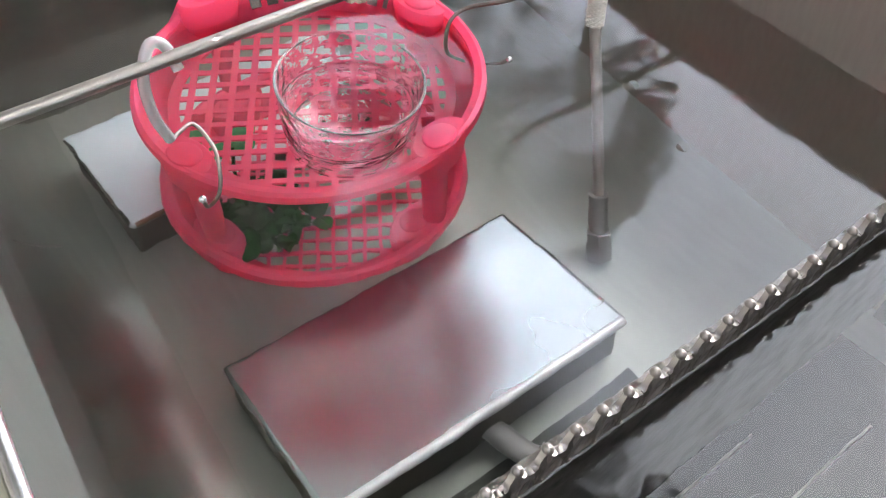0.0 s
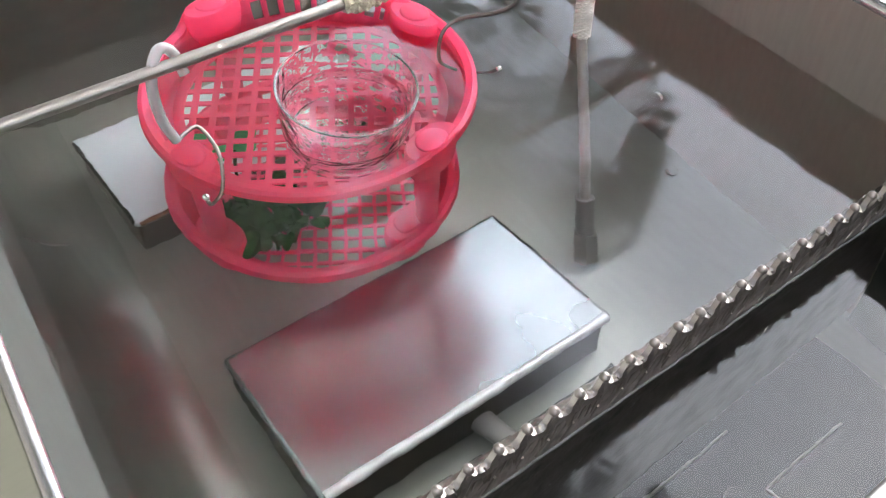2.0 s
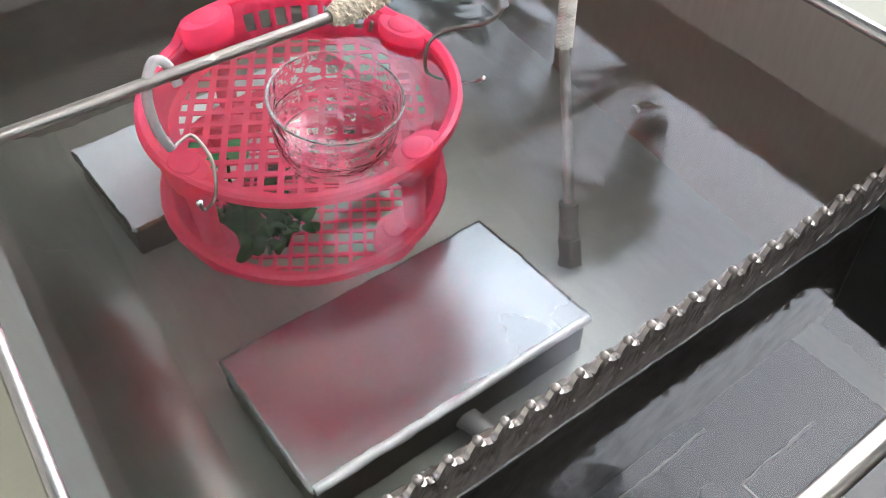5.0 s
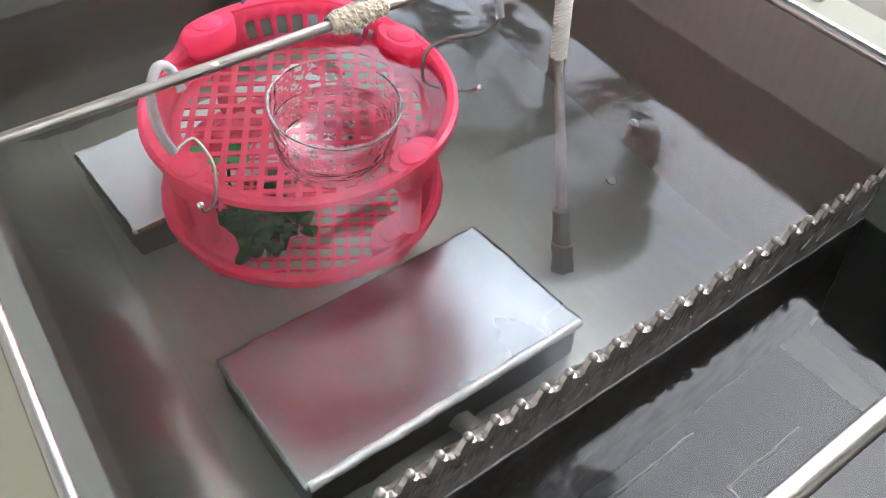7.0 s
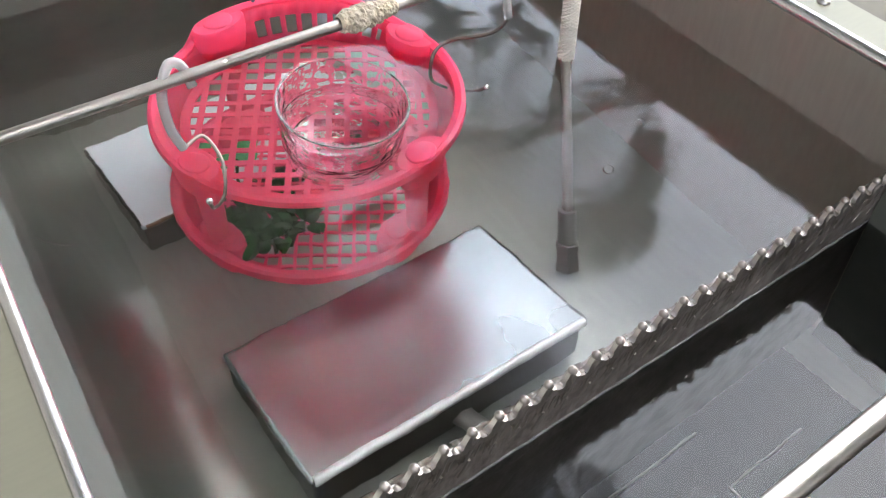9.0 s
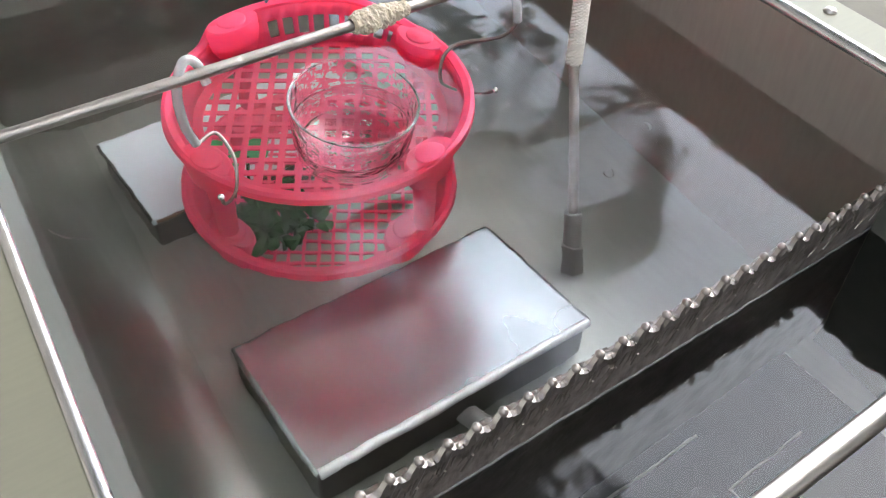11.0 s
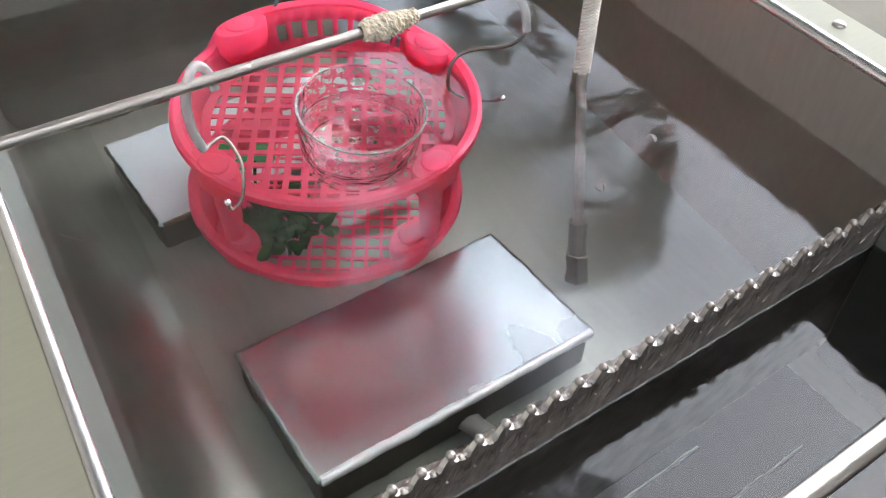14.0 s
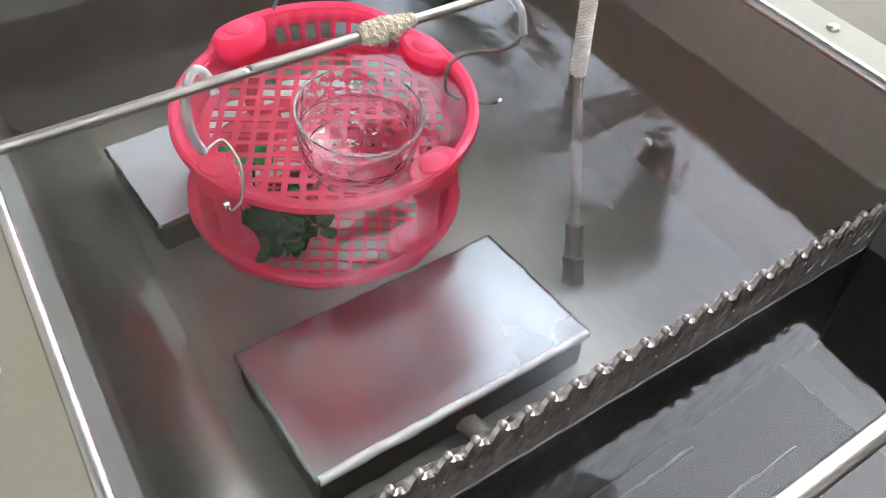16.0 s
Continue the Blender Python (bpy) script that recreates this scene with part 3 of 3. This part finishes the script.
def basket(m, label, legs, R=0.108, pitch=0.0127, bar=0.0021):
    thing = empty("basket", m, label, "basket", "stacked pink baskets")
    RF, D = R - 0.019, 0.032
    bm = bmesh.new()
    lathe(bm, [(R - 0.0075, 0.0), (R - 0.003, 0.0016), (R, 0.0), (R + 0.0006, -0.0075), (R - 0.0015, -0.008), (R - 0.002, -0.0015), (R - 0.0075, -0.0022)], 144)
    if legs:
        for v in bm.verts:
            v.co.z += handle_lift(math.degrees(math.atan2(v.co.y, v.co.x)) % 360)
    part("rim", bm, PINK, thing)
    # slotted wall: bands above and below, bars between the slots
    bm = bmesh.new()
    n = 156
    levels = [(R - 0.006, -0.001), (R - 0.0085, -0.0095), (RF + 0.006, -0.0215), (RF, -D)]
    rings = [[bm.verts.new((r * math.cos(2 * math.pi * i / n), r * math.sin(2 * math.pi * i / n), z)) for i in range(n)] for r, z in levels]
    for k in range(3):
        for i in range(n):
            a = 360 * i / n
            near = min(abs((a - q + 180) % 360 - 180) for q in KNOBS)
            if k == 1 and i % 3 != 0 and near > 15 and 10 < a < 100:
                continue
            j = (i + 1) % n
            bm.faces.new((rings[k][i], rings[k][j], rings[k + 1][j], rings[k + 1][i]))
    if legs:
        for k, share in ((0, 1.0), (1, 0.75), (2, 0.2)):
            for i, v in enumerate(rings[k]):
                v.co.z += share * handle_lift(360 * i / n)
    wall = part("wall", bm, PINK, thing)
    s = wall.modifiers.new("thick", "SOLIDIFY")
    s.thickness, s.offset = 0.0018, 0
    # floor grid
    bm = bmesh.new()
    for k in range(-10, 11):
        c = k * pitch
        if abs(c) < RF - 0.004:
            h = math.sqrt(RF * RF - c * c) - 0.001
            box(bm, c - bar, c + bar, -h, h, -D, -D + 0.0024)
            box(bm, -h, h, c - bar, c + bar, -D + 0.0002, -D + 0.0022)
    grid = part("grid", bm, PINK, thing, smooth=False)
    grid.rotation_euler.z = radians(-33)
    bm = bmesh.new()
    lathe(bm, [(RF + 0.001, -D - 0.0005), (RF + 0.001, -D + 0.003), (RF - 0.006, -D + 0.0028), (RF - 0.006, -D - 0.0005)], 96)
    part("floor_ring", bm, PINK, thing)
    # corner posts with a flat round top
    for q in KNOBS:
        a = radians(q)
        bm = bmesh.new()
        prof = [(0.0, 0.0026), (0.0092, 0.0026), (0.01, 0.002), (0.0104, 0.0012), (0.0126, 0.001), (0.0136, -0.0008), (0.0138, -0.01), (0.0128, -0.022), (0.0122, -D + 0.001)]
        rings = [[bm.verts.new((r * math.cos(u) * (1.0 if math.cos(u) < 0 else 0.75), r * (1.12 if z > 0.0011 else 1.6) * math.sin(u), z)) for u in np.linspace(0, 2 * math.pi, 29)[:-1]] for r, z in prof[1:]]
        for x, y in zip(rings, rings[1:]):
            for i in range(28):
                bm.faces.new((x[i], x[(i + 1) % 28], y[(i + 1) % 28], y[i]))
        bm.faces.new(rings[0])
        o = part("post", bm, PINK, thing)
        inset = 0.009 if legs else 0.017
        o.location = ((R - inset) * math.cos(a), (R - inset) * math.sin(a), handle_lift(q) * 0.9 if legs else -0.003)
        o.rotation_euler.z = a
        if legs:
            bm = bmesh.new()
            rings = lathe(bm, [(0.007, -legs), (0.0095, -0.02)], 16, False)
            bm.faces.new(rings[0])
            o = part("leg", bm, PINK, thing)
            o.location = ((R - 0.014) * math.cos(a), (R - 0.014) * math.sin(a), 0)
    return thing


BASKET = pose(0.148, 0.2865, 0.0022, 3.0, -2.9, 0)
LOWER = pose(0.15, 0.296, -0.13, 1.0, 0, 0)
basket(BASKET, "round pink plastic basket with grid floor hanging from wire hooks", 0.118)
basket(LOWER, "round pink plastic basket submerged on a steel box holding leaves", 0, 0.1035, 0.0105, 0.0012)


def leaves():
    rng = random.Random(11)
    thing = empty("water_plant", pose(0.102, 0.268, -0.153), "dark green leafy bunch lying in the submerged basket", "plant")
    for i in range(95):
        bm = bmesh.new()
        L, W = rng.uniform(0.01, 0.02), rng.uniform(0.005, 0.009)
        pts = [[(L * t, s * W * math.sin(math.pi * min(1, t * 0.95 + 0.03)) ** 0.7, 0.004 * math.sin(3 * t) - 0.003 * abs(s)) for s in (-1, 0, 1)] for t in np.linspace(0, 1, 6)]
        vs = [[bm.verts.new(p) for p in row] for row in pts]
        for a, b in zip(vs, vs[1:]):
            for k in range(2):
                bm.faces.new((a[k], a[k + 1], b[k + 1], b[k]))
        o = part("leaf", bm, LEAF, thing)
        o.location = (rng.uniform(-0.02, 0.03), rng.uniform(-0.008, 0.036), rng.uniform(0.0, 0.02))
        o.rotation_euler = (rng.uniform(-1.1, 1.1), rng.uniform(-1.0, 1.0), rng.uniform(0, 6.28))


    # Upper leaves take the lit colour instead of relying on the lamps.
    for x, y, z, a in ((-0.014, 0.024, 0.098, 0.4), (-0.006, 0.01, 0.1, 1.4), (-0.018, 0.034, 0.095, 2.2), (-0.004, 0.022, 0.096, 3.0)):
        bm = bmesh.new()
        vs = [[bm.verts.new((0.026 * t, w * 0.008 * math.sin(math.pi * (0.9 * t + 0.05)), 0.002 * math.sin(3 * t))) for w in (-1, 0, 1)] for t in np.linspace(0, 1, 6)]
        for p, q in zip(vs, vs[1:]):
            for k in range(2):
                bm.faces.new((p[k], p[k + 1], q[k + 1], q[k]))
        o = part("leaf", bm, LIT_LEAF, thing, "leaf coloured bright green as if lit from above")
        o.location = (x, y, z)
        o.rotation_euler.z = a
    bm = bmesh.new()
    tube(bm, [(-0.01, 0.02, 0.02), (-0.012, 0.024, 0.06), (-0.012, 0.022, 0.098)], 0.0012, 8, 4)
    part("stem", bm, LEAF, thing)


leaves()


# ---- drinking glass ----
def drinking_glass():
    z0, top = -0.0325, 0.0285
    thing = empty("glass", pose(GLASS_C[0], GLASS_C[1], 0.0, 8.0, 0, 0), "low clear glass tumbler standing in the pink basket", "glass")
    bm = bmesh.new()
    prof = [(0.0006, z0), (0.033, z0), (0.0355, z0 + 0.003), (0.0396, 0.0), (GLASS_R - 0.0005, top - 0.003), (GLASS_R, top - 0.0006), (GLASS_R - 0.0006, top), (GLASS_R - 0.0015, top - 0.0006), (GLASS_R - 0.002, top - 0.003), (0.038, 0.0), (0.0335, z0 + 0.009), (0.029, z0 + 0.007), (0.0006, z0 + 0.0065)]
    rings = lathe(bm, prof, 96, False)
    bm.faces.new(rings[0])
    bm.faces.new(rings[-1])
    body = part("tumbler", bm, GLASS, thing)
    body.visible_shadow = False
    bm = bmesh.new()
    lathe(bm, [(GLASS_R - 0.0008 + 0.0011 * math.cos(a), top + 0.0006 + 0.0011 * math.sin(a)) for a in np.linspace(0, 2 * math.pi, 9)[:-1]], 96)
    part("lip", bm, LIP, body, "faint pale ring added on the glass lip as its highlight").visible_shadow = False
    bm = bmesh.new()
    rings = lathe(bm, [(0.0398, 0.0128), (0.0385, 0.012), (0.035, 0.0117)], 72, False)
    bm.faces.new(rings[-1])
    level = part("cup_water", bm, CUP_WATER, thing, "water inside the glass")
    if level.data.polygons[-1].normal.z < 0:
        level.data.flip_normals()
    level.visible_shadow = False
    level.rotation_euler.x = radians(-8.0)


drinking_glass()


# ---- rods across the tank ----
def rod(y, z, r, x0, x1, label, slope=0.0):
    thing = empty("rod", pose(0, y, z), label, "rod", "rods across the tank")
    bm = bmesh.new()
    tube(bm, [(x0, x0 * slope, 0), (x1, x1 * slope, 0)], r, 24, 1)
    part("bar", bm, ROD_STEEL, thing)
    return thing


rod(0.237, 0.08, 0.0034, -0.14, 0.5, "thin stainless rod lying across the tank rims")
rod(-0.122, 0.0815, 0.005, -0.16, 0.47, "thicker polished stainless rod lying across the tank rims")


def crust():
    rng = random.Random(4)
    thing = empty("lime_crust", pose(0.166, 0.237, 0.0805), "rough cream lime crust caked round the steel rod", "crust")
    bm = bmesh.new()
    n, m = 26, 30
    rings = []
    for i in range(m + 1):
        t = i / m
        base = 0.0048 + 0.0028 * math.sin(math.pi * min(1, t * 1.35)) ** 0.6 if t < 0.72 else 0.0058 + 0.001 * math.sin(12 * t)
        row = []
        for k in range(n):
            a = 2 * math.pi * k / n
            r = base * (1 + 0.28 * noise.noise((t * 14, 3 * math.cos(a), 3 * math.sin(a)))) + rng.uniform(-0.0005, 0.0006)
            r = r if 0 < i < m else 0.0042
            row.append(bm.verts.new(((t - 0.5) * 0.041, r * math.cos(a), r * math.sin(a))))
        rings.append(row)
    for a, b in zip(rings, rings[1:]):
        for k in range(n):
            bm.faces.new((a[k], a[(k + 1) % n], b[(k + 1) % n], b[k]))
    part("lump", bm, CRUST, thing, smooth=False)


crust()


def water_drops():
    rng = random.Random(21)
    for x, a, size in ((0.072, 0.9, 0.0021), (0.09, 0.6, 0.0012), (0.104, 1.0, 0.0011), (0.118, 0.5, 0.0014), (0.135, 0.8, 0.0011), (0.02, 0.7, 0.001), (0.205, -2.2, 0.0019), (0.215, -2.2, 0.0014), (0.226, -2.0, 0.0016)):
        thing = empty("water_drop", pose(x, 0.237, 0.0805), "small clear water drop clinging to the rod", "drop", "drops on the rod")
        bm = bmesh.new()
        bmesh.ops.create_uvsphere(bm, u_segments=12, v_segments=8, radius=size)
        for v in bm.verts:
            v.co.x *= 1.3
        o = part("bead", bm, BUBBLE, thing)
        o.location = (0, -0.0036 * math.cos(a), 0.0036 * math.sin(a))


water_drops()


def hook_bead(hook, place):
    bm = bmesh.new()
    bmesh.ops.create_uvsphere(bm, u_segments=14, v_segments=9, radius=0.0021)
    part("bead", bm, FOLD_STEEL, hook, "bright round bead at the wire end").location = place


def hooks():
    left = empty("hook", pose(0, 0, 0), "bent wire hook with a clear tube sleeve over the rod", "hook", "wire hooks")
    bm = bmesh.new()
    pts = [(0.05, 0.237, 0.072), (0.048, 0.243, 0.083), (0.041, 0.242, 0.0875), (0.034, 0.238, 0.08), (0.0325, 0.24, 0.065), (0.035, 0.243, 0.045), (0.04, 0.244, 0.03)]
    tube(bm, pts, 0.003, 14, 6)
    part("sleeve", bm, TUBE, left, "clear plastic tube sleeve")
    bm = bmesh.new()
    tube(bm, [(0.0345, 0.2425, 0.047), (0.04, 0.244, 0.03), (0.047, 0.252, 0.025), (0.059, 0.261, 0.02), (0.0625, 0.252, 0.014), (0.0615, 0.241, 0.007), (0.054, 0.229, -0.006), (0.044, 0.221, -0.004), (0.041, 0.22, 0.005)], 0.0012, 10, 6)
    part("wire", bm, WIRE, left)
    hook_bead(left, (0.041, 0.22, 0.005))
    right = empty("hook", pose(0, 0, 0), "bent wire hook with a clear tube sleeve over the rod", "hook", "wire hooks")
    bm = bmesh.new()
    tube(bm, [(0.243, 0.246, 0.08), (0.247, 0.239, 0.087), (0.254, 0.228, 0.086), (0.258, 0.217, 0.076), (0.26, 0.214, 0.06)], 0.003, 14, 6)
    part("sleeve", bm, TUBE, right, "clear plastic tube sleeve")
    bm = bmesh.new()
    tube(bm, [(0.2585, 0.2155, 0.07), (0.26, 0.214, 0.06), (0.255, 0.224, 0.045), (0.243, 0.25, 0.031), (0.233, 0.255, 0.024), (0.2285, 0.255, 0.012), (0.23, 0.254, 0.0), (0.238, 0.246, -0.008), (0.247, 0.232, -0.004), (0.253, 0.222, 0.004)], 0.0013, 10, 6)
    part("wire", bm, WIRE, right)
    hook_bead(right, (0.253, 0.222, 0.004))
    blue = empty("blue_cord", pose(0, 0, 0), "short blue cord tied to the basket wall", "cord")
    bm = bmesh.new()
    tube(bm, [(0.166, 0.398, 0.004), (0.163, 0.39, 0.02), (0.155, 0.36, 0.05), (0.146, 0.333, 0.08), (0.14, 0.3, 0.12)], 0.0013, 8, 5)
    part("cord", bm, BLUE, blue)


hooks()


HOSE_TOP = Vector((0.329, 0.2255, 0.072))


def hose():
    thing = empty("hose", pose(0, 0, 0), "braided metal hose hanging into the water", "hose")
    a, top = Vector((0.33, 0.224, 0.0)), HOSE_TOP
    lean = (top - a) / top.z
    end = Vector((0.286, 0.152, -0.19))
    bm = bmesh.new()
    tube(bm, [a + (end - a) * 0.8, a + (end - a) * 0.4, a + lean * 0.001], 0.0038, 16, 4)
    part("skin", bm, HOSE_SKIN, thing, "pale smooth hose under the water")
    bm = bmesh.new()
    tube(bm, [a, a + lean * 0.035, a + lean * 0.072], 0.0052, 16, 4)
    core = part("core", bm, BRAID, thing)
    along = lean.normalized()
    u = along.cross(Vector((1, 0, 0))).normalized()
    w = along.cross(u)
    length = lean.length * 0.072
    for strand in range(16):
        bm = bmesh.new()
        way, pts = (1 if strand % 2 else -1), []
        for i in range(241):
            ang = way * (length * i / 240 / 0.022 + strand / 16) * 2 * math.pi
            pts.append(a + along * (length * i / 240) + (0.0056 + 0.0002 * (strand % 2)) * (math.cos(ang) * u + math.sin(ang) * w))
        tube(bm, pts, 0.0007, 5, 1)
        part("braid", bm, BRAID, core)
    for name, t0, t1, rad, sides, mat in (("ferrule", 0.8, 0.96, 0.007, 18, PVC), ("nut", 0.96, 1.09, 0.0095, 6, PVC)):
        bm = bmesh.new()
        tube(bm, [a + (end - a) * t0, a + (end - a) * t1], rad, sides, 1)
        part(name, bm, mat, thing, bevel=0.0008)


hose()


# ---- near compartment: grey panels under water ----
def panels():
    for x0, x1, y0, y1 in ((-0.06, 0.365, -0.335, 0.003),):
        thing = empty("panel", pose(0, 0, FLOOR_Z), "flat grey panel lying under water on the tank floor", "panel", "grey panels")
        bm = bmesh.new()
        box(bm, x0, x1, y0, y1, 0.0, 0.008)
        part("sheet", bm, PANEL, thing, bevel=0.001)
        for rx0, rx1, ry0, ry1 in ((0.13, 0.26, -0.0105, -0.0085), (0.248, 0.32, -0.051, -0.049), (0.247, 0.249, -0.075, -0.049)):
            bm = bmesh.new()
            box(bm, rx0, rx1, ry0, ry1, 0.007, 0.0105)
            part("ridge", bm, PVC, thing, "pale raised ridge on the panel", bevel=0.0006)
        bm = bmesh.new()
        rings = lathe(bm, [(0.0085, 0.007), (0.0085, 0.0105), (0.0075, 0.0125), (0.0055, 0.013)], 28, False)
        bm.faces.new(rings[-1])
        part("knob", bm, PANEL, thing, "round flat knob on the panel").location = (0.228, -0.044, 0)


panels()


# ---- bubbles that drift on the water ----
def bubble(r, label):
    thing = empty("bubble", pose(0, 0, 0), label, "bubble", "bubbles on the water")
    bm = bmesh.new()
    rings = lathe(bm, [(r * math.cos(a), r * math.sin(a)) for a in np.linspace(0, 1.45, 7)], 20, False)
    bm.faces.new(rings[-1])
    part("dome", bm, BUBBLE, thing)
    return thing


drift_far = bubble(0.0038, "small clear air bubble drifting on the water")
drift_near = bubble(0.0037, "clear air bubble drifting towards the hose")
rising = bubble(0.005, "air bubble rising beside the polished steel box")


def ripple():
    thing = empty("ripple", pose(0, 0, 0), "small ring ripple where an air bubble bursts", "ripple")
    for name, radius, tall in (("inner_ring", 0.0055, 0.0016), ("outer_ring", 0.0125, 0.0012)):
        bm = bmesh.new()
        lathe(bm, [(radius + 0.0018 * math.cos(a), tall * math.sin(a)) for a in np.linspace(0, 2 * math.pi, 13)[:-1]], 48)
        part(name, bm, CREST, thing).visible_shadow = False
    return thing


burst = ripple()


def crests():
    """Low curved wave fronts that run out from a bursting bubble."""
    thing = empty("wave", pose(0, 0, 0), "low curved wave fronts running over the water", "wave")
    for radius, tall in ((0.06, 0.0004), (0.049, 0.0005), (0.038, 0.0004)):
        bm = bmesh.new()
        rows = []
        for i in range(33):
            a = radians(-50 + 100 * i / 32)
            taper = math.sin(math.pi * i / 32)
            rows.append([bm.verts.new(((radius - 0.06 + d) * 1.0 * math.cos(a) + 0.06 * (math.cos(a) - 1), (radius + d) * math.sin(a), h * tall * taper)) for d, h in ((-0.0042, 0), (-0.002, 0.55), (0, 1), (0.002, 0.55), (0.0042, 0), (0, -0.15))])
        for p, q in zip(rows, rows[1:]):
            for k in range(6):
                bm.faces.new((p[k], p[(k + 1) % 6], q[(k + 1) % 6], q[k]))
        bm.faces.new(rows[0])
        bm.faces.new(rows[-1])
        part("crest", bm, CREST, thing).visible_shadow = False
    return thing


wave = crests()


def motions():
    levels = ((0, -0.0145), (0.5, -0.018), (1, -0.021), (1.5, -0.0235), (2, -0.0252), (3, -0.028), (4, -0.0302), (6.5, -0.0335), (9, -0.0345), (12.5, -0.035), (16, -0.0355))
    walk(near_water, [(t, pose(0, -0.003 + (0.0026 - z) * 0.0904, z)) for t, z in levels])
    under = pose(0.2, 0.1, -0.25)
    walk(wave, [(0, under), (2.55, under), (2.64, pose(0.232, 0.086, 0.0001, 0, 0, 168)), (3.2, pose(0.125, 0.082, 0.0001, 0, 0, 168)), (3.3, under), (13.6, under), (13.68, pose(0.14, 0.056, 0.0001, 0, 0, 20)), (13.9, pose(0.19, 0.074, 0.0001, 0, 0, 20)), (13.96, under), (16, under)])
    walk(drift_far, [(t, pose(x, y, -0.0005)) for t, x, y in ((0, 0.3, 0.16), (1.5, 0.317, 0.146), (2.5, 0.319, 0.141), (3.5, 0.314, 0.143), (7, 0.315, 0.133), (9, 0.316, 0.134), (11.5, 0.317, 0.135), (14.5, 0.315, 0.135), (16, 0.314, 0.134))])
    walk(drift_near, [(t, pose(x, y, -0.0005)) for t, x, y in ((0, 0.28, 0.102), (1.5, 0.271, 0.09), (2.4, 0.271, 0.085), (3.5, 0.237, 0.102), (7, 0.26, 0.099), (9, 0.263, 0.11), (11.5, 0.257, 0.113), (12.5, 0.25, 0.117), (14.5, 0.25, 0.112), (16, 0.247, 0.098))])
    rest = pose(0.13, 0.14, -0.185)
    first, second = pose(0.272, 0.085, -0.0004), pose(0.112, 0.056, -0.0004)
    walk(burst, [(0, rest), (2.35, rest), (2.42, first), (2.68, first), (2.75, rest), (13.53, rest), (13.58, second), (13.85, second), (13.92, rest), (16, rest)])
    low = (0.1, 0.06, -0.2)
    walk(rising, [(0, pose(*low)), (12.7, pose(*low)), (13.1, pose(0.099, 0.048, -0.0005)), (13.3, pose(0.104, 0.052, -0.0005)), (13.55, pose(0.109, 0.055, -0.0005)), (13.65, pose(0.11, 0.06, -0.06)), (13.8, pose(*low)), (16, pose(*low))])


motions()
